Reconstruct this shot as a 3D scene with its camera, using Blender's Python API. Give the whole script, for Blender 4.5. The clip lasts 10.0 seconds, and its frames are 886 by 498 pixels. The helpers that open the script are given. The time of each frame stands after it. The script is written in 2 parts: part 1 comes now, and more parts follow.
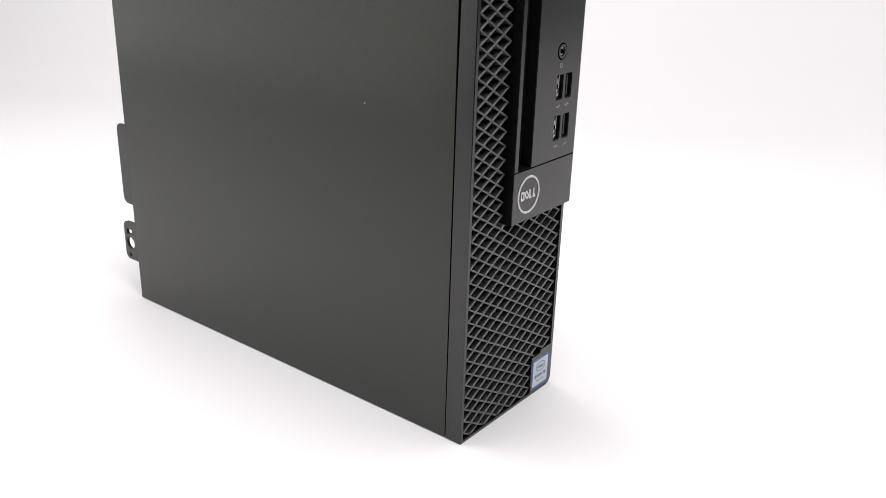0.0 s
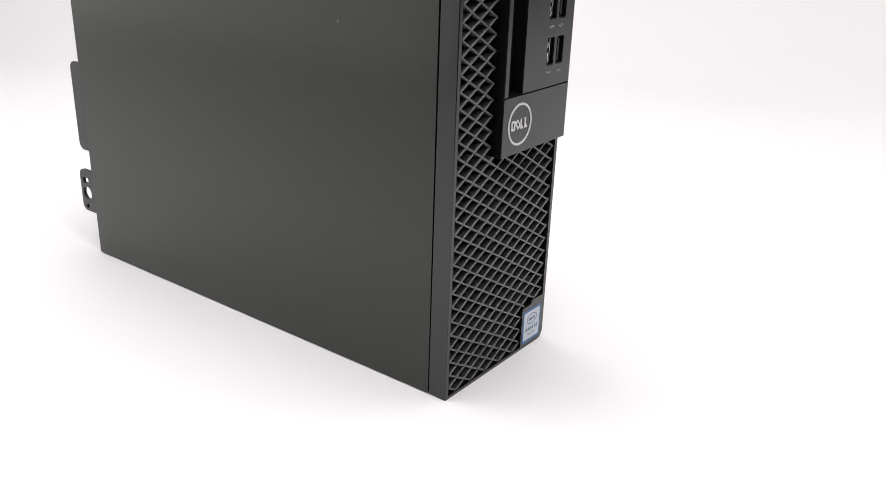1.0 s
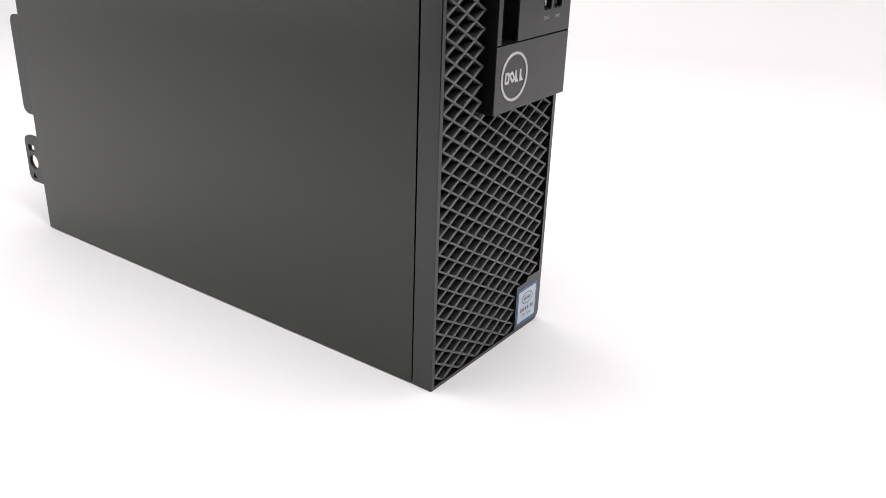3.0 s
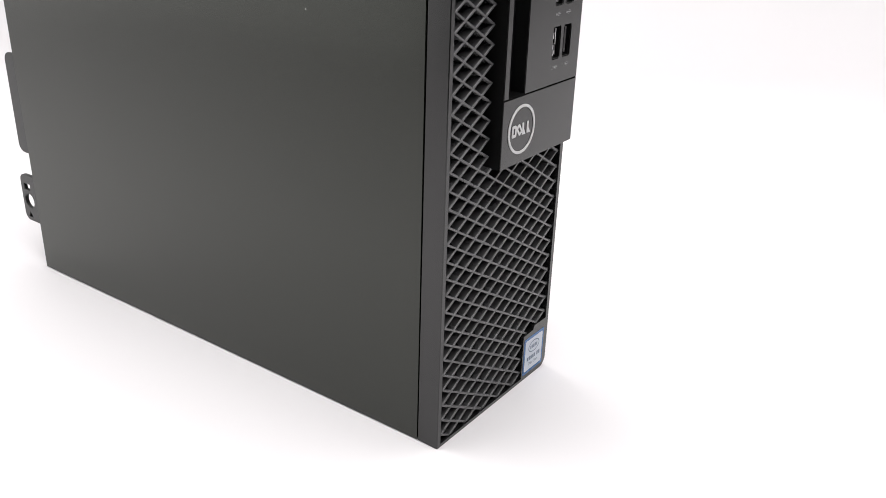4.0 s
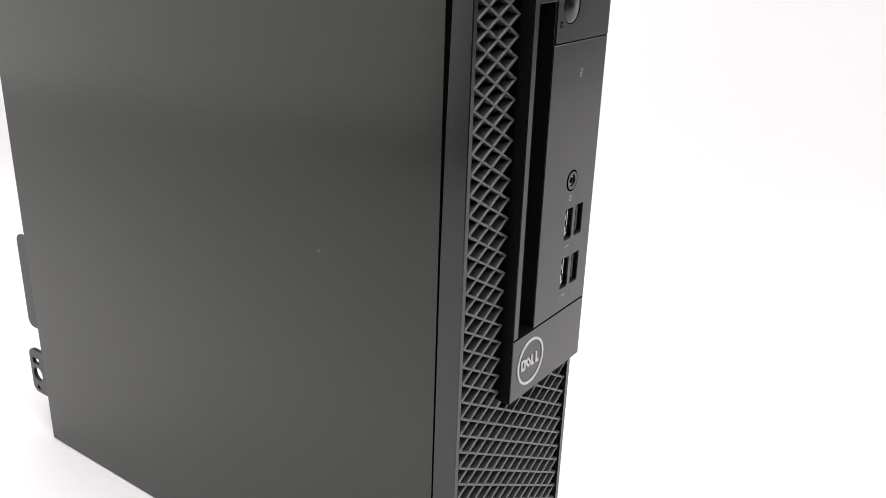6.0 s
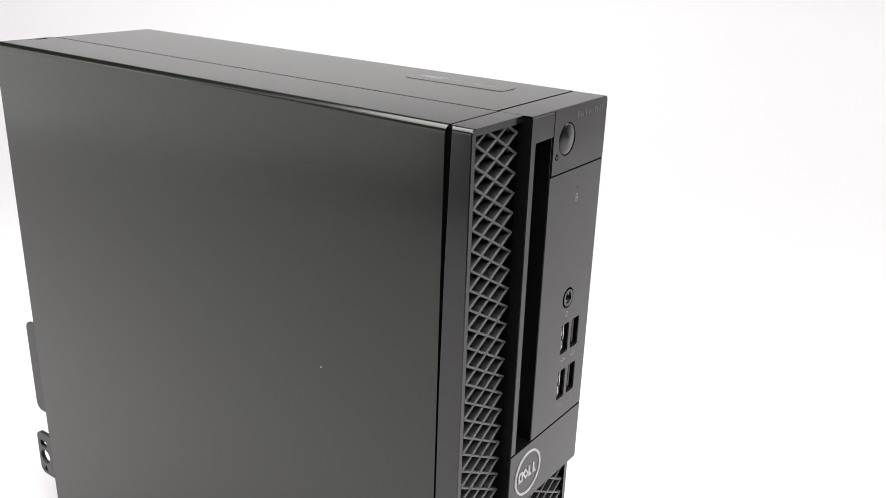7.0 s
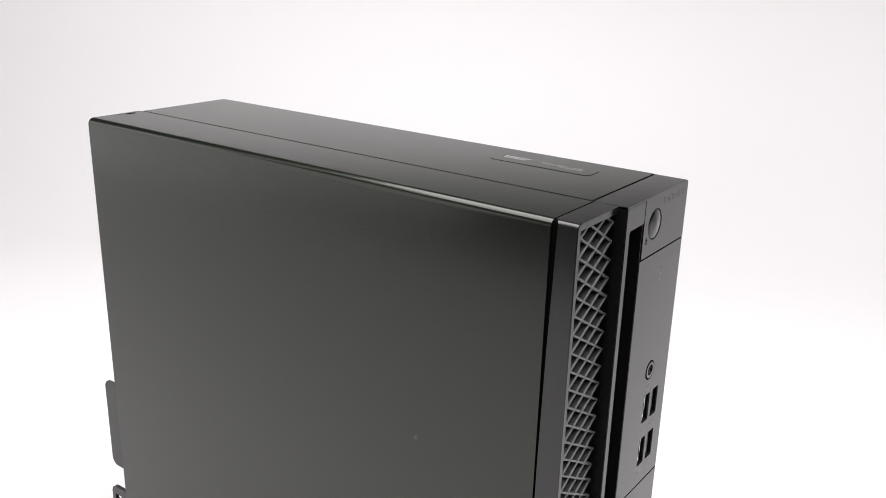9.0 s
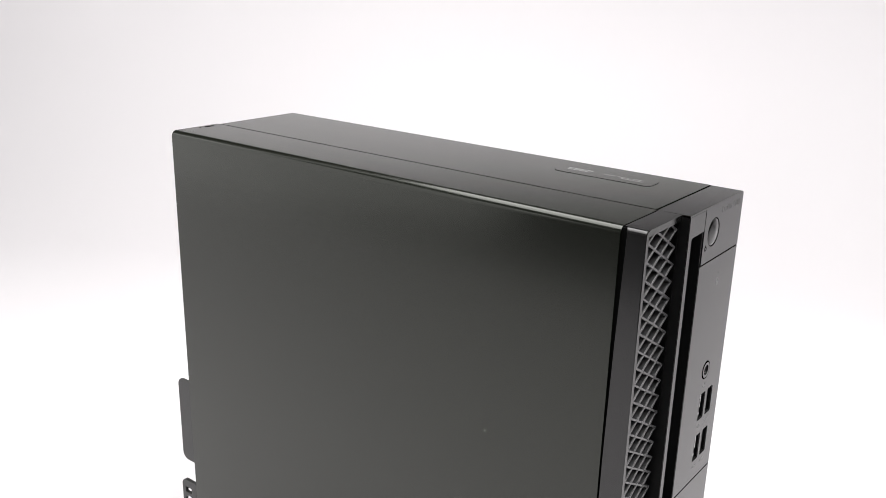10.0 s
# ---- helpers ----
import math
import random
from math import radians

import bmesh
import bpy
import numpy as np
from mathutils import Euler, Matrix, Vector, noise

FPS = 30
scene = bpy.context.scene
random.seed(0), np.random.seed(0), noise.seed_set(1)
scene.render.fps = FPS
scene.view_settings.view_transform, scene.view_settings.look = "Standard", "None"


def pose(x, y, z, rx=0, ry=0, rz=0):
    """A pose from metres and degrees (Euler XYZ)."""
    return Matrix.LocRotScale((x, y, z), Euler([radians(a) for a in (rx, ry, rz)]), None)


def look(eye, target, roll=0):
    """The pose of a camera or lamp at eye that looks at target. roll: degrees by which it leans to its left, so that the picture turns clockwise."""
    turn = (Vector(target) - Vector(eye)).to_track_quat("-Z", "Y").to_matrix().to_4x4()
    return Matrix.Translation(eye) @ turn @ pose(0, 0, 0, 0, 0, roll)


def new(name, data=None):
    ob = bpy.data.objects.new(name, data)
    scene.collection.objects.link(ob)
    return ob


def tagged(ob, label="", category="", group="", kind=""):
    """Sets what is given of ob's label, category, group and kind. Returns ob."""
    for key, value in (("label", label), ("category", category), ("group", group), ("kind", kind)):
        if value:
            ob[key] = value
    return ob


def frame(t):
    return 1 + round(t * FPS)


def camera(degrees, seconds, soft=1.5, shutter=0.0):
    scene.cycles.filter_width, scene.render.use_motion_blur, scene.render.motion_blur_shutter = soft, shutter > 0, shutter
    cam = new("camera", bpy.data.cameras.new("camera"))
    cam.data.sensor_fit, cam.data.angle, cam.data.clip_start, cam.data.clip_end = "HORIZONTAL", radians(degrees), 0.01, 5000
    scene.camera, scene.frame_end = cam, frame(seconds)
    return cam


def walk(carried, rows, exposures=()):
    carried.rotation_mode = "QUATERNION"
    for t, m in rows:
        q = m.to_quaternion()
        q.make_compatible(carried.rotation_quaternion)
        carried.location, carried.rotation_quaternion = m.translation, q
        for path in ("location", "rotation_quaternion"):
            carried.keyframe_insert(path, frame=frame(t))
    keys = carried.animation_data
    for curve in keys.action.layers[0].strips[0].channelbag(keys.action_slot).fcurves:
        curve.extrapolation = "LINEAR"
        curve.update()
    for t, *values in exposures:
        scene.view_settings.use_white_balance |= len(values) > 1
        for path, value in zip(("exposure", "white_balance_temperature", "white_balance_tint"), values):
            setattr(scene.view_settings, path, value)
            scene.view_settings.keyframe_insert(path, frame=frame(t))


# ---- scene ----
cam = camera(52.6, 10.0, soft=0.6)
PATH = [
    (0, (-0.34092, -0.24356, 0.27997), (1.11196, 0.87736, -0.43668), 1.71),
    (0.5, (-0.32669, -0.23329, 0.25909), (1.13488, 0.86816, -0.46996), 1.84),
    (1, (-0.31435, -0.22405, 0.24169), (1.15217, 0.8587, -0.50523), 1.98),
    (1.5, (-0.30232, -0.21612, 0.22751), (1.16324, 0.85406, -0.53912), 1.85),
    (2, (-0.2924, -0.20826, 0.22042), (1.17159, 0.85069, -0.56459), 1.85),
    (2.2, (-0.28995, -0.20524, 0.21821), (1.17865, 0.84594, -0.56864), 1.91),
    (3.3, (-0.27059, -0.1917, 0.22189), (1.19957, 0.85016, -0.57438), 2.01),
    (3.5, (-0.26896, -0.18863, 0.22534), (1.20293, 0.85097, -0.57072), 1.95),
    (4, (-0.26253, -0.18188, 0.23803), (1.20816, 0.85777, -0.56017), 1.85),
    (4.5, (-0.25703, -0.17714, 0.25133), (1.22087, 0.86465, -0.53058), 1.86),
    (5, (-0.25145, -0.17199, 0.26859), (1.2322, 0.87619, -0.49365), 1.85),
    (5.5, (-0.24825, -0.16516, 0.29349), (1.24287, 0.87919, -0.45936), 1.66),
    (6, (-0.24585, -0.16064, 0.31255), (1.25507, 0.8968, -0.40156), 1.82),
    (6.2, (-0.24317, -0.15963, 0.32222), (1.25802, 0.90049, -0.38734), 1.68),
    (7.3, (-0.2414, -0.15714, 0.3618), (1.26732, 0.92122, -0.3029), 1.76),
    (7.5, (-0.24349, -0.15491, 0.36526), (1.26733, 0.92375, -0.29414), 1.64),
    (8, (-0.25073, -0.14924, 0.37218), (1.26325, 0.93358, -0.273), 1.61),
    (8.5, (-0.26008, -0.14133, 0.37845), (1.2547, 0.94409, -0.26047), 1.57),
    (9, (-0.27207, -0.13463, 0.38183), (1.24073, 0.95846, -0.24866), 1.54),
    (9.5, (-0.28845, -0.13144, 0.38517), (1.21606, 0.97917, -0.23443), 1.47),
    (10, (-0.30631, -0.13373, 0.38696), (1.18134, 1.00626, -0.21982), 1.45),
]
walk(cam, [(t, look(eye, target, roll)) for t, eye, target, roll in PATH],
     [(0, -0.05), (2.0, -0.12), (3.5, 0.0), (5.5, 0.05), (7.5, 0.06), (8.5, 0.0), (9.0, -0.05), (10.0, 0.0)])

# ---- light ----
# A photographer's table: white sweep, a dim room round it. Every lamp is assumed and out of sight; overhead, side and
# front follow shadows and reflections.
world = bpy.data.worlds.new("studio")
scene.world = world
world.use_nodes = True
world.node_tree.nodes["Background"].inputs["Color"].default_value = (0.95, 0.95, 1.0, 1)
world.node_tree.nodes["Background"].inputs["Strength"].default_value = 0.0


def area_lamp(name, m, size_x, size_y, watts, colour=(1.0, 0.985, 0.98)):
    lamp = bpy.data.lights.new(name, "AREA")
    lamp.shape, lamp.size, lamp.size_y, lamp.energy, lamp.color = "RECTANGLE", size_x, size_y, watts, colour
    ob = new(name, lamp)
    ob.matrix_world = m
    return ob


area_lamp("assumed_overhead", pose(-0.02, 0.11, 1.02), 0.80, 1.14, 17.6)
# stands for something bright on the left that the cover reflects
area_lamp("assumed_side", look((-0.80, 1.14, 0.475), (0.0, 0.12, 0.475), -10), 1.16, 1.04, 5.6)
# added fill with no known source, brightens the backdrop
area_lamp("backdrop_fill", look((0.20, 0.47, 1.45), (0.83, 0.86, 0.2)), 4.8, 0.4, 8.4)
area_lamp("assumed_front", look((-0.35, -1.15, 1.25), (0.45, -0.1, 0.0)), 0.40, 0.40, 4.6)
# added fill, brightens the table that the front panel reflects
area_lamp("table_fill", look((1.0, -0.58, 0.6), (0.92, -0.49, 0.0)), 0.45, 0.45, 2.4)
scene.view_settings.exposure = 0.0

MM = 0.001


# ---- materials ----
def surface(name, colour, rough, metal=0.0, grain=0.0, grain_size=0.0006, patch=0.0, patch_size=0.06, rough_patch=0.0, spec=0.5, tint=(1, 1, 1)):
    """A principled material with two scales of variation: grain as bump, patches in colour and gloss."""
    mat = bpy.data.materials.new(name)
    mat.use_nodes = True
    nodes, links = mat.node_tree.nodes, mat.node_tree.links
    bsdf = nodes["Principled BSDF"]
    bsdf.inputs["Base Color"].default_value = (*colour, 1)
    bsdf.inputs["Roughness"].default_value = rough
    bsdf.inputs["Metallic"].default_value = metal
    bsdf.inputs["Specular IOR Level"].default_value = spec
    bsdf.inputs["Specular Tint"].default_value = (*tint, 1)
    coord = nodes.new("ShaderNodeTexCoord")
    if patch or rough_patch:
        big = nodes.new("ShaderNodeTexNoise")
        big.inputs["Scale"].default_value = 1 / patch_size
        big.inputs["Detail"].default_value = 5
        links.new(coord.outputs["Object"], big.inputs["Vector"])
    if patch:
        ramp = nodes.new("ShaderNodeMapRange")
        ramp.inputs["To Min"].default_value, ramp.inputs["To Max"].default_value = 1 - patch, 1 + patch
        links.new(big.outputs["Fac"], ramp.inputs["Value"])
        hue = nodes.new("ShaderNodeHueSaturation")
        hue.inputs["Color"].default_value = (*colour, 1)
        links.new(ramp.outputs["Result"], hue.inputs["Value"])
        links.new(hue.outputs["Color"], bsdf.inputs["Base Color"])
    if rough_patch:
        gloss = nodes.new("ShaderNodeMapRange")
        gloss.inputs["To Min"].default_value, gloss.inputs["To Max"].default_value = rough - rough_patch, rough + rough_patch
        links.new(big.outputs["Fac"], gloss.inputs["Value"])
        links.new(gloss.outputs["Result"], bsdf.inputs["Roughness"])
    if grain:
        fine = nodes.new("ShaderNodeTexNoise")
        fine.inputs["Scale"].default_value = 1 / grain_size
        fine.inputs["Detail"].default_value = 3
        links.new(coord.outputs["Object"], fine.inputs["Vector"])
        bump = nodes.new("ShaderNodeBump")
        bump.inputs["Strength"].default_value = grain
        bump.inputs["Distance"].default_value = 0.0001
        links.new(fine.outputs["Fac"], bump.inputs["Height"])
        links.new(bump.outputs["Normal"], bsdf.inputs["Normal"])
    return mat


COATED = surface("powder_coated_steel", (0.0085, 0.0098, 0.0072), 0.185, grain=0.03, grain_size=0.0008, patch=0.1, spec=0.55, tint=(0.972, 1.0, 0.935))
PLASTIC = surface("matte_black_plastic", (0.0095, 0.0095, 0.0095), 0.19, grain=0.04, grain_size=0.0004, patch=0.08, patch_size=0.03, rough_patch=0.015, spec=0.60)
LATTICE = surface("grille_plastic", (0.067, 0.067, 0.069), 0.27, grain=0.2, grain_size=0.0004, patch=0.1, patch_size=0.01, rough_patch=0.04, spec=0.6)
GLOSS = surface("dark_plastic", (0.006, 0.006, 0.006), 0.3, patch=0.2, patch_size=0.02, spec=0.35)
# near-black that carries the shade of the hollow inside
CAVITY = surface("interior_shade", (0.006, 0.006, 0.006), 0.6, patch=0.3, patch_size=0.008)
# near-black put in for shade in seams, slots and plaque edge; also symbol print
GAP = surface("seam_shade", (0.004, 0.004, 0.004), 0.95, patch=0.2, spec=0.05)
STEEL = surface("nickel_plated_steel", (0.62, 0.62, 0.63), 0.25, metal=1.0, patch=0.1, patch_size=0.004, rough_patch=0.08)
EDGE_METAL = surface("dark_bracket_steel", (0.030, 0.030, 0.030), 0.40, grain=0.2, patch=0.1, patch_size=0.02)
SILVER = surface("silver_print", (0.62, 0.62, 0.62), 0.35, patch=0.05, patch_size=0.004)
PRINT = surface("faint_grey_print", (0.27, 0.27, 0.27), 0.5, patch=0.1, patch_size=0.003)
NAME_PRINT = surface("dim_grey_print", (0.10, 0.10, 0.10), 0.45, patch=0.1, patch_size=0.003)
WHITE_PRINT = surface("pale_grey_print", (0.34, 0.34, 0.34), 0.5, patch=0.2, patch_size=0.003)
BLUE = surface("blue_foil", (0.035, 0.12, 0.30), 0.25, patch=0.1, patch_size=0.004)
FOIL = surface("pale_blue_foil", (0.55, 0.60, 0.68), 0.3, patch=0.1, patch_size=0.008)
FOIL_INK = surface("dark_blue_ink", (0.09, 0.13, 0.20), 0.4, patch=0.1, patch_size=0.003)
PAPER = surface("white_sweep", (0.86, 0.84, 0.855), 0.55, grain=0.05, grain_size=0.002, patch=0.008, patch_size=0.25)
ROOM = surface("room_paint", (0.10, 0.10, 0.10), 0.8, grain=0.1, grain_size=0.004, patch=0.05, patch_size=0.8)
DUST = surface("white_fleck", (0.8, 0.8, 0.8), 0.7, patch=0.05)


# ---- building helpers ----
def finish(name, bm, material):
    bmesh.ops.remove_doubles(bm, verts=bm.verts, dist=1e-7)
    bmesh.ops.recalc_face_normals(bm, faces=bm.faces)
    mesh = bpy.data.meshes.new(name)
    bm.to_mesh(mesh)
    bm.free()
    mesh.materials.append(material)
    return mesh


def part(name, bm, material, parent, label="", smooth=False):
    """Links a bmesh as one mesh object under a thing or a part."""
    mesh = finish(name, bm, material)
    if smooth:
        mesh.shade_smooth()
        mesh.set_sharp_from_angle(angle=radians(35))
    ob = new(name, mesh)
    ob.parent = parent
    return tagged(ob, label) if label else ob


def box(bm, x0, x1, y0, y1, z0, z1, bevel=0.0, segments=2, pick=None):
    """A box in millimetres; pick chooses the edges to round by their middle."""
    made = bmesh.ops.create_cube(bm, size=1.0)
    verts = made["verts"]
    for v in verts:
        v.co = Vector((x0 if v.co.x < 0 else x1, y0 if v.co.y < 0 else y1, z0 if v.co.z < 0 else z1)) * MM
    if bevel:
        edges = list({e for v in verts for e in v.link_edges})
        if pick:
            edges = [e for e in edges if pick(*((e.verts[0].co + e.verts[1].co) / 2 / MM))]
        bmesh.ops.bevel(bm, geom=edges, offset=bevel * MM, segments=segments, profile=0.5, affect="EDGES", clamp_overlap=True)
    return bm


def round_rect(x0, x1, z0, z1, r, steps=4, corners="1111"):
    """Corner points of a rounded rectangle, lower left, lower right, upper right, upper left."""
    pts = []
    for n, (cx, cz, a) in enumerate(((x0 + r, z0 + r, 180), (x1 - r, z0 + r, 270), (x1 - r, z1 - r, 0), (x0 + r, z1 - r, 90))):
        if corners[n] == "0" or r <= 0:
            pts.append(((x0, x1, x1, x0)[n], (z0, z0, z1, z1)[n]))
            continue
        for k in range(steps + 1):
            t = radians(a + 90 * k / steps)
            pts.append((cx + r * math.cos(t), cz + r * math.sin(t)))
    return pts


def circle(cx, cz, r, steps=32, squash=1.0):
    return [(cx + r * math.cos(2 * math.pi * k / steps), cz + squash * r * math.sin(2 * math.pi * k / steps)) for k in range(steps)]


def plate(bm, outer, holes, front, back, place=None, bevel=0.0):
    """A plate with openings through it: loops in millimetres, extruded from front to back."""
    place = place or (lambda u, v, d: Vector((u, d, v)))
    start = set(bm.faces)
    edges = []
    for loop in (outer, *holes):
        vs = [bm.verts.new(place(u, v, front) * MM) for u, v in loop]
        edges += [bm.edges.new((vs[k], vs[(k + 1) % len(vs)])) for k in range(len(vs))]
    filled = bmesh.ops.triangle_fill(bm, edges=edges, use_beauty=True, use_dissolve=False)
    faces = [g for g in filled["geom"] if isinstance(g, bmesh.types.BMFace)]
    made = bmesh.ops.extrude_face_region(bm, geom=faces, use_keep_orig=True)
    shift = (place(0, 0, back) - place(0, 0, front)) * MM
    moved = [g for g in made["geom"] if isinstance(g, bmesh.types.BMVert)]
    bmesh.ops.translate(bm, vec=shift, verts=moved)
    if bevel:
        bmesh.ops.recalc_face_normals(bm, faces=[f for f in bm.faces if f not in start])
        rims = [e for e in edges if e.is_valid and len(e.link_faces) == 2 and e.calc_face_angle() > 1.0]
        bmesh.ops.bevel(bm, geom=rims, offset=bevel * MM, segments=2, profile=0.5, affect="EDGES", clamp_overlap=True)
    return bm


def ring(bm, cx, cz, r0, r1, front, back, steps=36):
    return plate(bm, circle(cx, cz, r1, steps), [circle(cx, cz, r0, steps)], front, back)


def lettering(words, size, x, z, front, wide=1.0):
    """A bmesh of words in the built-in font, standing on a face that looks along -y; millimetres."""
    curve = bpy.data.curves.new("words", "FONT")
    curve.body, curve.size, curve.extrude, curve.align_x, curve.resolution_u = words, size, 0.02, "CENTER", 3
    holder = new("words", curve)
    mesh = bpy.data.meshes.new_from_object(holder.evaluated_get(bpy.context.evaluated_depsgraph_get()))
    bpy.data.objects.remove(holder)
    bm = bmesh.new()
    bm.from_mesh(mesh)
    for v in bm.verts:
        v.co = Vector((x + v.co.x * wide, front - v.co.z, z + v.co.y)) * MM
    return bm


def on_side(u, v, d):
    """Places a loop of (y, z) on a face that looks along x."""
    return Vector((d, u, v))


def on_top(u, v, d):
    """Places a loop of (x, y) on a face that looks up."""
    return Vector((u, v, d))


# ---- the studio ----
# The sweep runs flat under the computer and turns up behind it.
AHEAD = Vector((math.cos(radians(31)), math.sin(radians(31)), 0))
ASIDE = Vector((-AHEAD.y, AHEAD.x, 0))


def sweep_sheet():
    bm = bmesh.new()
    base, radius, top = 0.78, 0.34, 0.55
    line = [(-0.48, 0.0), (-0.2, 0.0), (0.0, 0.0), (0.3, 0.0), (0.7, 0.0)]
    line += [(base + radius * math.sin(a), radius - radius * math.cos(a)) for a in np.linspace(0, math.pi / 2, 25)]
    line += [(base + radius, 0.45), (base + radius, top)]
    rows = []
    for u, z in line:
        # the left edge runs along the computer's flank
        widest = min(1.9, (AHEAD.x * u + 0.66) / AHEAD.y)
        rows.append([bm.verts.new(AHEAD * u + ASIDE * v + Vector((0, 0, z))) for v in np.linspace(-2.5, widest, 24)])
    for a, b in zip(rows, rows[1:]):
        for k in range(len(a) - 1):
            bm.faces.new((a[k], a[k + 1], b[k + 1], b[k]))
    under = bmesh.ops.extrude_face_region(bm, geom=list(bm.faces), use_keep_orig=True)
    low = [g for g in under["geom"] if isinstance(g, bmesh.types.BMVert)]
    for v in low:
        v.co += Vector((0, 0, -0.004)) + AHEAD * 0.004
    mesh = finish("backdrop", bm, PAPER)
    mesh.shade_smooth()
    mesh.set_sharp_from_angle(angle=radians(40))
    return tagged(new("backdrop", mesh), "seamless white photo sweep, flat and then curving up", "backdrop", kind="structure")


sweep_sheet()

# plain table base that carries the flat part of the sweep
bm = bmesh.new()
rim = [AHEAD * u + ASIDE * v for u, v in ((-0.46, -2.48), (0.8, -2.48), (0.8, min(1.88, (AHEAD.x * 0.8 + 0.61) / AHEAD.y)), (-0.46, (AHEAD.x * -0.46 + 0.61) / AHEAD.y))]
low, high = ([bm.verts.new(p + Vector((0, 0, z))) for p in rim] for z in (-0.85, -0.0045))
bm.faces.new(low[::-1])
bm.faces.new(high)
for k in range(4):
    bm.faces.new((low[k], low[(k + 1) % 4], high[(k + 1) % 4], high[k]))
tagged(new("table_base", finish("table_base", bm, ROOM)), "plain grey table base under the white sweep", "table", kind="structure")


def room_slab(name, label, category, x0, x1, y0, y1, z0, z1, material=ROOM):
    mesh = finish(name, box(bmesh.new(), x0 * 1000, x1 * 1000, y0 * 1000, y1 * 1000, z0 * 1000, z1 * 1000), material)
    return tagged(new(name, mesh), label, category, kind="structure")


room_slab("floor", "plain grey studio floor below the table", "floor", -3, 3, -3, 3, -0.95, -0.85)
room_slab("ceiling", "plain grey studio ceiling", "ceiling", -3, 3, -3, 3, 2.2, 2.3)
room_slab("wall_north", "plain grey studio wall", "wall", -3, 3, 3, 3.1, -0.85, 2.2)
room_slab("wall_south", "plain grey studio wall", "wall", -3, 3, -3.1, -3, -0.85, 2.2)
room_slab("wall_east", "plain grey studio wall", "wall", 3, 3.1, -3, 3, -0.85, 2.2)
room_slab("wall_west", "plain grey studio wall", "wall", -3.1, -3, -3, 3, -0.85, 2.2)


# ---- the computer ----
W, H, REAR = 92.6, 290.0, 297.3
RIM = 3.5      # front of the grille's rim, behind the raised panel's front at 0
SEAM_X = 33.0  # left cover meets chassis; also the raised panel's edge
computer = tagged(new("desktop_computer"), "upright black small desktop computer standing on a white sweep", "computer")

# left cover, wrapping over the top as far as the seam
bm = bmesh.new()
box(bm, 0, SEAM_X - 0.5, 14.6, REAR + 0.9, 0.6, H, bevel=3.4, segments=12, pick=lambda x, y, z: x < 1 and z > 280)
ends = [e for e in bm.edges if all(abs(v.co.y - 0.0146) < 1e-6 and v.co.x < 0.030 for v in e.verts)]
ends += [e for e in bm.edges if all(v.co.x < 1e-6 and v.co.y > 0.29 or v.co.x < 1e-6 and v.co.z < 0.0010 for v in e.verts)]
bmesh.ops.bevel(bm, geom=ends, offset=0.6 * MM, segments=2, profile=0.5, affect="EDGES", clamp_overlap=True)
cover = part("side_cover", bm, COATED, computer, "dark powder-coated steel cover with rounded edge")
bm = bmesh.new()
bmesh.ops.create_icosphere(bm, subdivisions=1, radius=0.32 * MM, matrix=Matrix.Translation((0, 0.0740, 0.1794)) @ Matrix.Diagonal((0.3, 0.9, 1.0, 1)))
part("fleck", bm, DUST, cover, "tiny white fleck")

# chassis with a thin plaque on its top
bm = bmesh.new()
box(bm, SEAM_X + 0.45, W, 15.5, REAR, 0.6, H, bevel=1.2, segments=4, pick=lambda x, y, z: x > 90 or z > 280 and y > 280)
chassis = part("chassis", bm, COATED, computer)

# near-black filler set into the seams in place of their shade
bm = bmesh.new()
box(bm, 1.6, SEAM_X - 0.3, 9.5, 18, 2, H - 0.7)
box(bm, 2.6, SEAM_X + 0.3, 13.6, 16, 200, H - 0.35)
box(bm, SEAM_X - 0.8, SEAM_X + 0.1, 4.6, 14, 200, H - 0.35)
box(bm, SEAM_X + 0.2, W - 0.5, 13.8, 16, 2, H - 0.35)
box(bm, SEAM_X - 0.8, SEAM_X + 0.8, 16, REAR - 0.6, 2, H - 1.4)
part("seam_shade", bm, GAP, computer)

bm = plate(bmesh.new(), round_rect(67.3, 79.6, 34.9, 86.0, 3.2, 6), [], H + 0.14, H - 0.3, on_top)
plaque = part("plaque", bm, COATED, chassis, "thin dark plaque with rounded corners")
# thin near-black ring drawn for the shaded step round the plaque
bm = plate(bmesh.new(), round_rect(67.1, 79.8, 34.7, 86.2, 3.3, 6), [round_rect(67.32, 79.58, 34.92, 85.98, 3.2, 6)], H + 0.05, H - 0.2, on_top)
part("plaque_edge_shade", bm, GAP, plaque)
# unreadable print on the plaque: short bars
for x, y0, y1, n in ((77.0, 82.5, 68.5, 8), (74.6, 82.0, 70.5, 7), (75.6, 62.5, 39.5, 15), (73.2, 52.0, 40.6, 8)):
    step = (y0 - y1) / n
    bm = bmesh.new()
    for k in range(n):
        if n > 10 and k % 5 == 4:
            continue
        tall = 0.62 if x > 76 or 74 < x < 75 else 0.46
        box(bm, x - tall, x + tall * (1.0, 0.6, 0.8)[k % 3], y0 - (k + 0.74) * step, y0 - k * step, H + 0.1, H + 0.18)
    part("print_line", bm, WHITE_PRINT if y0 > 70 else PRINT, plaque, "pale unreadable print")

# lock slot and pin hole at the back of the cover's top: flat near-black plates for their shade
bm = plate(bmesh.new(), round_rect(20.6, 27.0, 293.2, 295.6, 0.6), [], H + 0.06, H - 0.5, on_top)
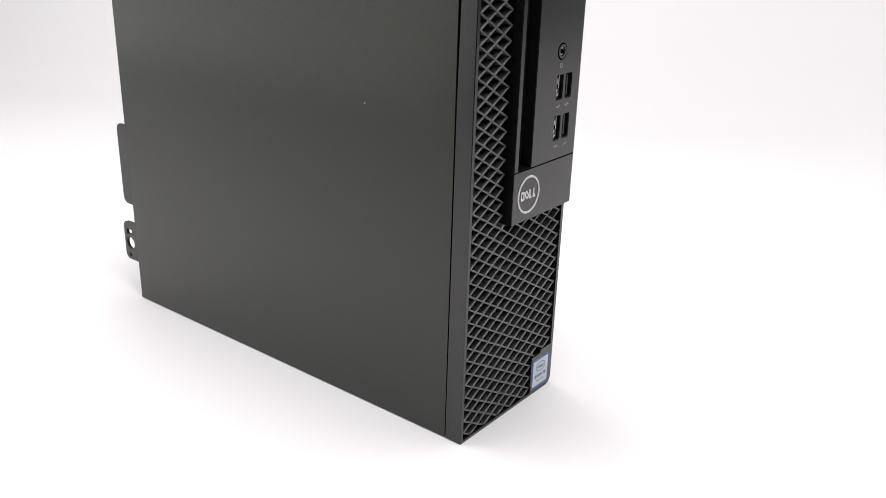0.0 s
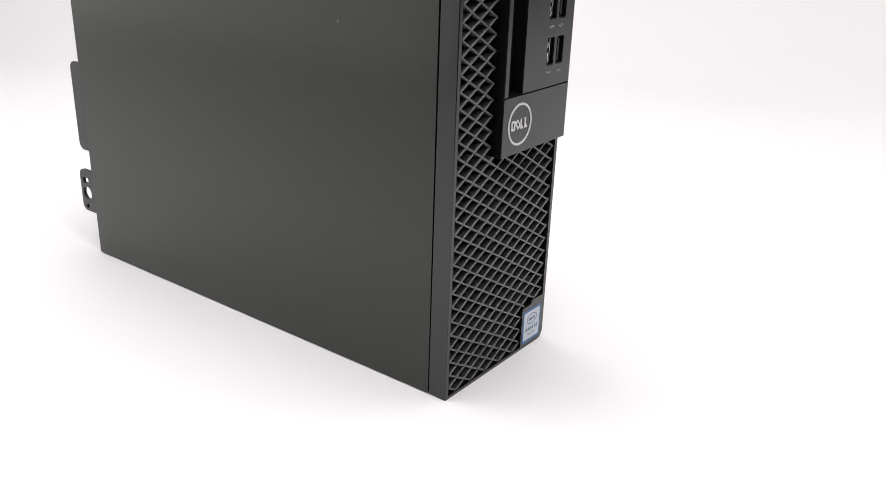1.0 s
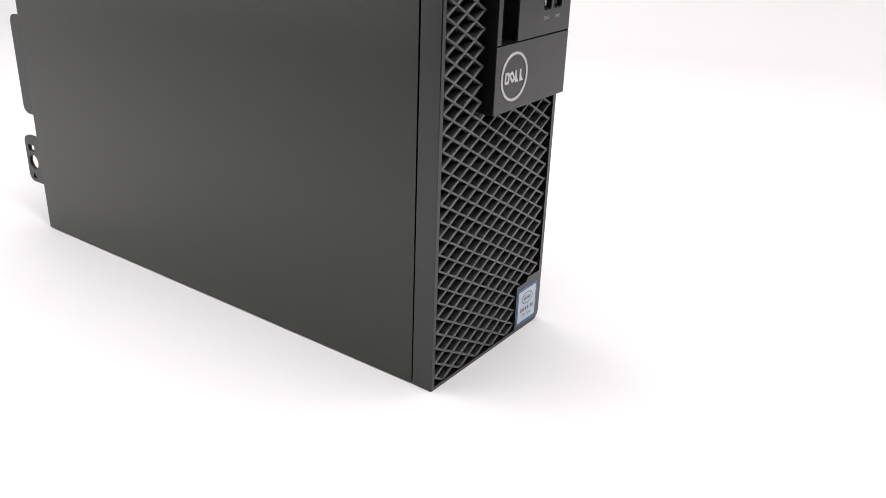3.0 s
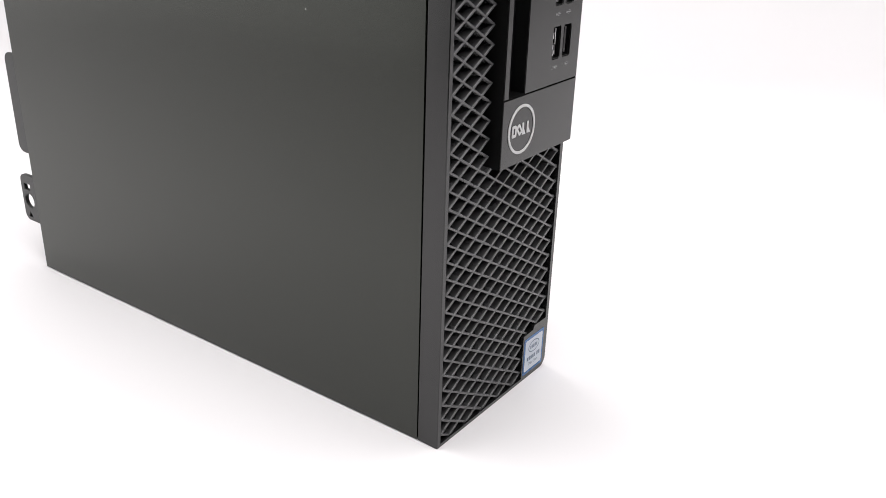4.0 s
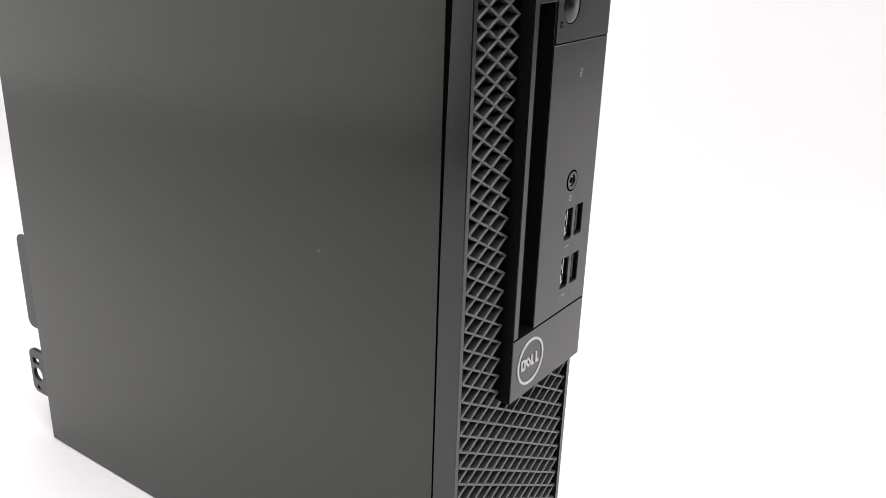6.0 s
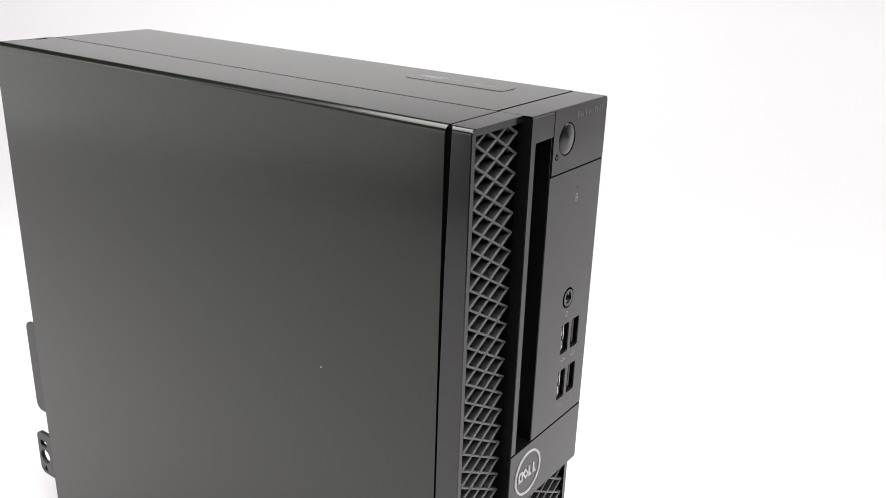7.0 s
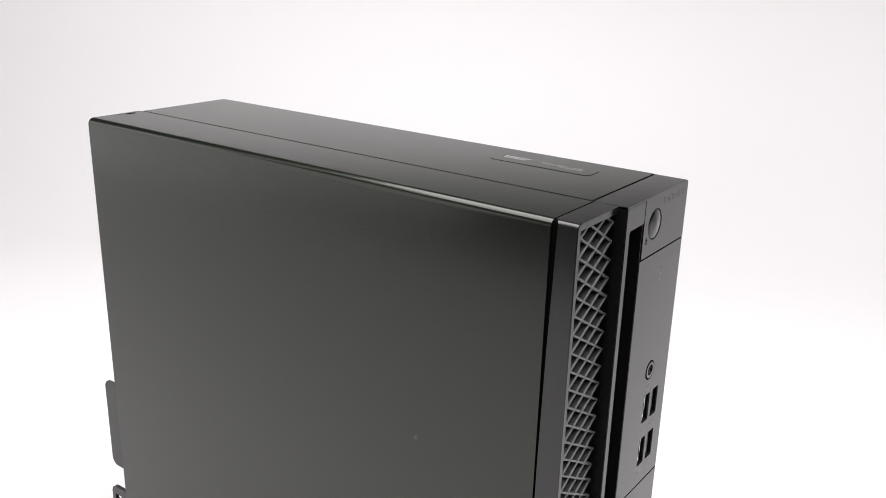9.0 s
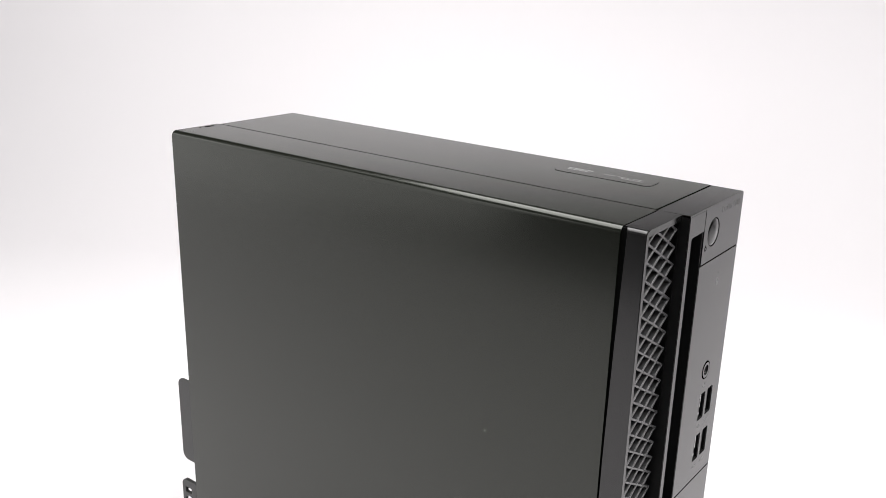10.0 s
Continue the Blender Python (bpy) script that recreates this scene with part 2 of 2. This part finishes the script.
part("lock_slot", bm, GAP, cover, "black lock slot")
bm = plate(bmesh.new(), circle(17.4, 294.6, 0.7, 14), [], H + 0.06, H - 0.5, on_top)
part("pin_hole", bm, GAP, cover)

# pull tab and padlock loop at the rear
bm = plate(bmesh.new(), round_rect(290.0, 317.6, 68.3, 127.2, 5.0, 6, "0110"), [], 5.6, 6.8, on_side, bevel=0.25)
part("rear_tab", bm, EDGE_METAL, computer, "thin dark sheet-metal tab with rounded corners")
bm = plate(bmesh.new(), round_rect(290.0, 315.0, 27.0, 56.2, 4.5, 6, "0110"),
           [circle(308.2, 39.9, 4.6, 28), round_rect(305.6, 311.8, 46.7, 50.6, 0.5, 2), [(307.2, 29.3), (311.4, 29.3), (309.4, 32.8)]],
           1.4, 3.6, on_side, bevel=0.2)
part("padlock_loop", bm, EDGE_METAL, computer, "dark padlock loop with round and square holes")

# bezel: rim round the grille, flank, top strip and sticker plate
outline = [(0, 0), *round_rect(0, W, 0, 50, 5.0, 6, "0100")[1:-2], (W, 119.8), (90.2, 119.8), (90.2, 27.6), (79.4, 27.6), (78.2, 25.6), (69.6, 25.2),
           (69.6, 1.6), (2.4, 1.6), (2.4, 287.4), (SEAM_X - 0.4, 287.4), (SEAM_X - 0.4, H), (2.6, H), (0, H), (0, 240), (0, 190)]
bm = plate(bmesh.new(), outline, [], RIM, 13.0)
for v in bm.verts:
    # the flank's rear edge stands away from the cover towards the top
    if v.co.x < 0.001 and v.co.y > 0.012:
        v.co.y = float(np.interp(v.co.z, (0, 0.19, 0.24, 0.29), (13.9, 13.6, 12.9, 11.6))) * MM
for v in bm.verts:
    # its underside rises towards the cover, which stands clear of the table
    if v.co.y > 0.011 and v.co.z < 0.0005:
        v.co.z += 0.6 * MM
brow = [e for e in bm.edges if all(v.co.x < 1e-6 and v.co.z > 0.288 for v in e.verts)]
bmesh.ops.bevel(bm, geom=brow, offset=2.3 * MM, segments=8, profile=0.5, affect="EDGES", clamp_overlap=True)
front_edge = [e for e in bm.edges if all(v.co.y < 0.0036 for v in e.verts) and len(e.link_faces) == 2 and e.calc_face_angle() > 1.0]
left_edge = [e for e in front_edge if all(v.co.x < 0.002 for v in e.verts) or all(v.co.x < 0.003 and v.co.z > 0.287 for v in e.verts)]
bmesh.ops.bevel(bm, geom=left_edge, offset=0.35 * MM, segments=1, profile=0.5, affect="EDGES", clamp_overlap=True)
bezel = part("bezel", bm, PLASTIC, computer, "matte black plastic front bezel")
bm = bmesh.new()
box(bm, 2.6, SEAM_X - 0.4, 13.0, 13.8, H - 2.6, H)
part("top_strip", bm, PLASTIC, bezel)

# raised panel: core behind, near-black for the shade inside, then the faces that the seams divide
DEEP = 7.0
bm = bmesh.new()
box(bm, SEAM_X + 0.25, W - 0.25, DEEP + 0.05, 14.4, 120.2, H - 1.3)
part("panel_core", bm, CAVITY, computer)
bm = bmesh.new()
box(bm, SEAM_X, SEAM_X + 0.24, 0.35, 9.0, 119.9, H - 0.2)
part("panel_flank", bm, GLOSS, computer, "glossy black edge of the raised panel")

SEAM = 0.28
# the raised panel's rounded top corner, from its flank up to its top
CORNER = [(W - 1.8 + 1.8 * math.cos(a), H - 1.8 + 1.8 * math.sin(a)) for a in (0, 0.2, 0.4, math.asin(1 / 1.8), 0.8, 1.0, 1.2, 1.4, math.pi / 2)]
# near-black strips fill the panel's seams, shade given as colour
for x0, x1, z0, z1 in ((SEAM_X + 0.5, W - 0.02, 148.2, 149.2), (48.8, W - 0.02, 263.7, 264.6), (49.3, 50.2, 264.5, H - 0.7)):
    part("panel_seam_shade", box(bmesh.new(), x0, x1, 0.25, DEEP, z0, z1), GAP, computer)
bm = plate(bmesh.new(), [(SEAM_X + 0.25, 119.9), (W, 119.9), (W, 148.7 - SEAM), (SEAM_X + 0.25, 148.7 - SEAM)], [], 0, DEEP, bevel=0.2)
logo_block = part("logo_panel", bm, PLASTIC, computer)
strip = [(SEAM_X + 0.25, 148.7 + SEAM), (36.6, 148.7 + SEAM), (36.6, 278.6), (37.2, 279.6), (49.6, 279.8), (49.6, H - 0.8), (SEAM_X + 0.25, H - 0.8)]
bm = plate(bmesh.new(), strip, [], 0, DEEP, bevel=0.2)
drive_frame = part("drive_frame", bm, PLASTIC, computer)
bm = plate(bmesh.new(), [(50.0, 264.15 + SEAM), (W, 264.15 + SEAM), *CORNER[:4], (50.0, H - 0.8)], [circle(60.5, 277.3, 6.5, 40)], 0, DEEP, bevel=0.2)
power_panel = part("power_panel", bm, PLASTIC, computer)
bm = plate(bmesh.new(), [(SEAM_X, H - 0.8), *CORNER[3:], (SEAM_X, H)], [], 0, 14.3)
rims = [e for e in bm.edges if all(v.co.y < 1e-6 and v.co.z > (H - 0.7) * MM for v in e.verts) and len(e.link_faces) == 2 and e.calc_face_angle() > 1.0]
bmesh.ops.bevel(bm, geom=rims, offset=0.32 * MM, segments=2, profile=0.5, affect="EDGES", clamp_overlap=True)
part("panel_top", bm, PLASTIC, computer)

PORTS = [(69.2, 75.4, 181.7, 195.2), (77.9, 84.3, 181.7, 195.2), (69.2, 75.4, 159.6, 173.2), (77.9, 84.3, 159.6, 173.2)]
bm = plate(bmesh.new(), [(48.9, 148.7 + SEAM), (W, 148.7 + SEAM), (W, 264.15 - SEAM), (48.9, 264.15 - SEAM)],
           [*(round_rect(*p, 0.8, 3) for p in PORTS), circle(72.3, 207.3, 4.5, 32)], 0, DEEP, bevel=0.2)
port_panel = part("port_panel", bm, PLASTIC, computer)

# slim drive slot: near-black lining on its far wall and back, the recess's shade as colour
bm = bmesh.new()
box(bm, 48.6, 48.88, 0.3, DEEP, 148.9, 279.6)
box(bm, 36.6, 48.6, DEEP - 0.4, DEEP, 148.9, 279.6)
part("drive_slot", bm, GLOSS, computer, "near-black lining for the shade in the slim drive slot")
for z in (153.0, 262.0):
    bm = bmesh.new()
    bmesh.ops.create_icosphere(bm, subdivisions=2, radius=0.6 * MM, matrix=Matrix.Translation((44.5 * MM, 6.5 * MM, z * MM)))
    part("drive_pin", bm, PLASTIC, computer)

# round power button, slightly domed
bm = bmesh.new()
rings = [(6.1, 0.9), (6.1, 0.2), (5.85, 0.02), (4.4, -0.22), (2.9, -0.46), (1.4, -0.68), (0.5, -0.76)]
loops = [[bm.verts.new(Vector((60.5 + r * math.cos(2 * math.pi * k / 40), y, 277.3 + r * math.sin(2 * math.pi * k / 40))) * MM) for k in range(40)] for r, y in rings]
for a, b in zip(loops, loops[1:]):
    for k in range(40):
        bm.faces.new((a[k], a[(k + 1) % 40], b[(k + 1) % 40], b[k]))
bm.faces.new(loops[-1])
part("power_button", bm, PLASTIC, power_panel, "round black power button", smooth=True)

# sockets: dark lining, tongue, and bright contacts where they show
for n, (x0, x1, z0, z1) in enumerate(PORTS):
    bm = plate(bmesh.new(), round_rect(x0, x1, z0, z1, 0.75, 3), [round_rect(x0 + 0.3, x1 - 0.3, z0 + 0.3, z1 - 0.3, 0.5, 2)], 0.5, DEEP)
    port = part("usb_port", bm, GLOSS, port_panel, "dark data socket")
    bm = bmesh.new()
    box(bm, x0 + 2.7, x0 + 4.3, 1.2, DEEP + 0.04, z0 + 1.3, z1 - 1.3, bevel=0.15)
    part("tongue", bm, GLOSS, port)
    lit = ((2.6, 0.55, 0.45, 0.95), (1.0, 0.7, 0.62, 0.80), (0.9, 0.9, 0.30, 0.44), (1.5, 0.5, 0.10, 0.30), (2.2, 0.4, 0.16, 0.26)) if n % 2 == 0 else ((0.7, 0.35, 0.12, 0.90), (1.9, 0.45, 0.30, 0.88))
    for k, (off, wide, a, b) in enumerate(lit):
        bright = n % 2 == 0 or k == 1
        deep = 0.7 if n % 2 == 0 or k == 0 else 1.9
        bm = bmesh.new()
        box(bm, x0 + off, x0 + off + wide, deep, deep + 2.3, z0 + a * (z1 - z0), z0 + b * (z1 - z0), bevel=0.1)
        part("contact", bm, STEEL if bright else PLASTIC, port, "bright metal contact" if bright else "")
bm = ring(bmesh.new(), 72.3, 207.3, 2.5, 3.8, -0.2, 1.15)
jack = part("audio_jack", bm, PLASTIC, port_panel, "round headphone socket")
bm = ring(bmesh.new(), 72.3, 207.3, 1.5, 2.1, 0.5, 1.6)
part("contact_ring", bm, STEEL, jack, "bright metal ring")

# printed symbols beside the sockets
bm = ring(bmesh.new(), 72.0, 199.9, 0.9, 1.3, -0.04, 0.02, 16)
part("headphone_symbol", bm, PRINT, port_panel, "faint printed symbol")
for x, z, fast in ((72.2, 178.2, False), (80.9, 178.2, False), (71.8, 156.1, True), (81.2, 156.1, True)):
    bm = lettering("SS", 2.3, x - 1.5, z - 0.8, -0.03, 0.85) if fast else bmesh.new()
    x, r = (x + 1.3, 1.1) if fast else (x, 1.8)
    box(bm, x - r, x + r, -0.04, 0.02, z - 0.16, z + 0.16)
    box(bm, x - 0.3 * r, x + 0.55 * r, -0.041, 0.02, z + 0.5, z + 0.75)
    box(bm, x - 0.55 * r, x + 0.3 * r, -0.042, 0.02, z - 0.75, z - 0.5)
    plate(bm, circle(x - r, z, 0.5, 12), [], -0.043, 0.02)
    part("port_symbol", bm, PRINT, port_panel, "faint printed symbol")
bm = bmesh.new()
plate(bm, round_rect(71.5, 73.1, 249.6, 253.2, 0.7), [round_rect(71.8, 72.8, 249.9, 252.9, 0.45)], -0.04, 0.02)
plate(bm, circle(72.3, 251.2, 0.35, 10), [], -0.04, 0.02)
part("drive_symbol", bm, WHITE_PRINT, port_panel, "small printed drive symbol")
bm = plate(bmesh.new(), circle(72.3, 255.6, 0.45, 14), [], -0.03, 0.02)
part("drive_light", bm, GLOSS, port_panel, "tiny unlit indicator")
bm = bmesh.new()
ring(bm, 53.2, 271.2, 0.75, 1.15, -0.04, 0.02, 18)
box(bm, 53.0, 53.4, -0.05, 0.02, 271.6, 273.0)
part("power_symbol", bm, GAP, power_panel, "tiny dark power symbol")

# a product name, drawn as plain small bars
bm = bmesh.new()
x = 67.8
for k, wide in enumerate((2.0, 1.3, 0.9, 0.5, 1.4, 0.5, 1.3, 1.4, 0, 1.6, 1.6, 1.6, 1.6)):
    if wide:
        box(bm, x, x + 0.55 * wide, -0.04, 0.02, 284.4, 287.2 if k in (0, 4, 5) or k > 8 else 286.5)
    x += wide + (0.45 if wide else 1.1)
part("name_bars", bm, NAME_PRINT, power_panel, "faint grey printed bars")

# round badge with plain blocks
bm = ring(bmesh.new(), 47.9, 134.4, 9.35, 10.45, -0.35, 0.05, 56)
badge = part("badge_ring", bm, SILVER, logo_block, "silver ring badge")
for shape in ("frame", "tilted_frame", "wedge", "wedge"):
    x0 = {"frame": 40.4, "tilted_frame": 44.3}.get(shape, 48.4 if len(badge.children) == 2 else 52.0)
    if shape == "wedge":
        loops = [[(x0, 131.9), (x0 + 2.7, 131.9), (x0 + 1.2, 134.2), (x0 + 1.1, 136.9), (x0, 136.9)]]
    else:
        loops = [round_rect(x0, x0 + 3.4, 131.9, 136.9, 0.8, 3), round_rect(x0 + 1.0, x0 + 2.4, 133.0, 135.8, 0.4, 3)]
    if shape == "tilted_frame":
        mid, c, d = Vector((x0 + 1.7, 134.6)), math.cos(radians(35)), math.sin(radians(35))
        loops = [[(mid.x + 0.9 * (c * (u - mid.x) - d * (v - mid.y)), mid.y + 0.9 * (d * (u - mid.x) + c * (v - mid.y))) for u, v in loop] for loop in loops]
    part("badge_block", plate(bmesh.new(), loops[0], loops[1:], -0.3, 0.05), SILVER, badge)

# sticker on its plate at the foot of the grille
bm = plate(bmesh.new(), round_rect(70.6, 89.2, 2.6, 22.8, 0.8), [], RIM - 0.12, RIM + 0.05)
sticker = part("sticker", bm, BLUE, bezel, "small blue and silver maker's sticker")
bm = plate(bmesh.new(), round_rect(71.9, 88.0, 4.2, 21.4, 1.0), [], RIM - 0.16, RIM - 0.1)
part("sticker_face", bm, FOIL, sticker, "pale blue foil")
bm = plate(bmesh.new(), circle(80.0, 16.4, 5.2, 28, 0.62), [circle(80.0, 16.4, 4.7, 28, 0.58)], RIM - 0.19, RIM - 0.14)
part("sticker_oval", bm, FOIL_INK, sticker)
bm = bmesh.new()
for start, wide, count, z0, z1 in ((76.6, 1.4, 5, 15.4, 17.3), (74.0, 2.1, 4, 9.5, 11.6), (83.2, 1.7, 2, 9.5, 11.6)):
    for k in range(count):
        box(bm, start + k * wide, start + (k + 0.68) * wide, RIM - 0.19, RIM - 0.14, z0, z1)
part("sticker_bars", bm, FOIL_INK, sticker)
part("sticker_words", lettering("7th Gen", 2.3, 80.0, 6.6, RIM - 0.17, 1.15), FOIL_INK, sticker, "small dark blue lettering")

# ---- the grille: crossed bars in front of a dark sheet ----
# near-black sheet, its colour stands for the unlit void behind the bars
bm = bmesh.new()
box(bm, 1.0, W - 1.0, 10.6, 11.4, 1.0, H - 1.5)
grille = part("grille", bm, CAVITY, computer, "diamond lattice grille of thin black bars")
PITCH, FOOT = 7.54, 5.0
SLOPE = math.tan(radians(30))


def inside(x, z):
    """Whether a bar may stand there: the lattice ends short of the rim and of the raised panel."""
    if not (3.9 < x < 89.9 and 1.4 < z < 287.6):
        return False
    if x > 30.7 and z > 122:
        return False
    return not (x > 69.4 and z < 25.4)


CROSSING = PITCH / (2 * SLOPE)


def bar(x0, z0, x1, z1, front):
    """One bar: rounded narrow front, its back a row of fins that are deepest halfway between two crossings."""
    bm = bmesh.new()
    along = Vector((x1 - x0, 0, z1 - z0)).normalized()
    across = Vector((-along.z, 0, along.x))
    stops = [x0, *(x for x in (4.2 + CROSSING / 6 * k for k in range(-3, 90)) if x0 + 0.05 < x < x1 - 0.05), x1]
    ends = []
    for x in stops:
        z = z0 + (x - x0) / (x1 - x0) * (z1 - z0)
        deep = 1.3 + 3.6 * abs(math.sin(math.pi * (x - 4.2) / CROSSING)) ** 0.7
        half = ((0.38, 0.0), (0.52, 0.13), (0.58, 0.4), (0.60, deep))
        outline = [(-w, d) for w, d in half] + [(w, d) for w, d in reversed(half)]
        ends.append([bm.verts.new((Vector((x, front + d, z)) + across * w) * MM) for w, d in outline])
    n = len(ends[0])
    for a, b in zip(ends, ends[1:]):
        for k in range(n):
            bm.faces.new((a[k], a[(k + 1) % n], b[(k + 1) % n], b[k]))
    bm.faces.new(ends[0][::-1])
    bm.faces.new(ends[-1])
    return part("bar", bm, LATTICE, grille, smooth=True)


for lean in (-1, 1):
    for j in range(-12, 52):
        # the bar's height where it meets the column at the left rim
        z_start = FOOT + PITCH * j
        run = []
        for x in np.arange(2.0, 90.6, 0.1):
            z = z_start + lean * SLOPE * (x - 4.2)
            if inside(x, z):
                run.append((x, z))
            elif run:
                if len(run) > 8:
                    bar(*run[0], *run[-1], 4.3 if lean < 0 else 4.34)
                run = []
        if len(run) > 8:
            bar(*run[0], *run[-1], 4.3 if lean < 0 else 4.34)
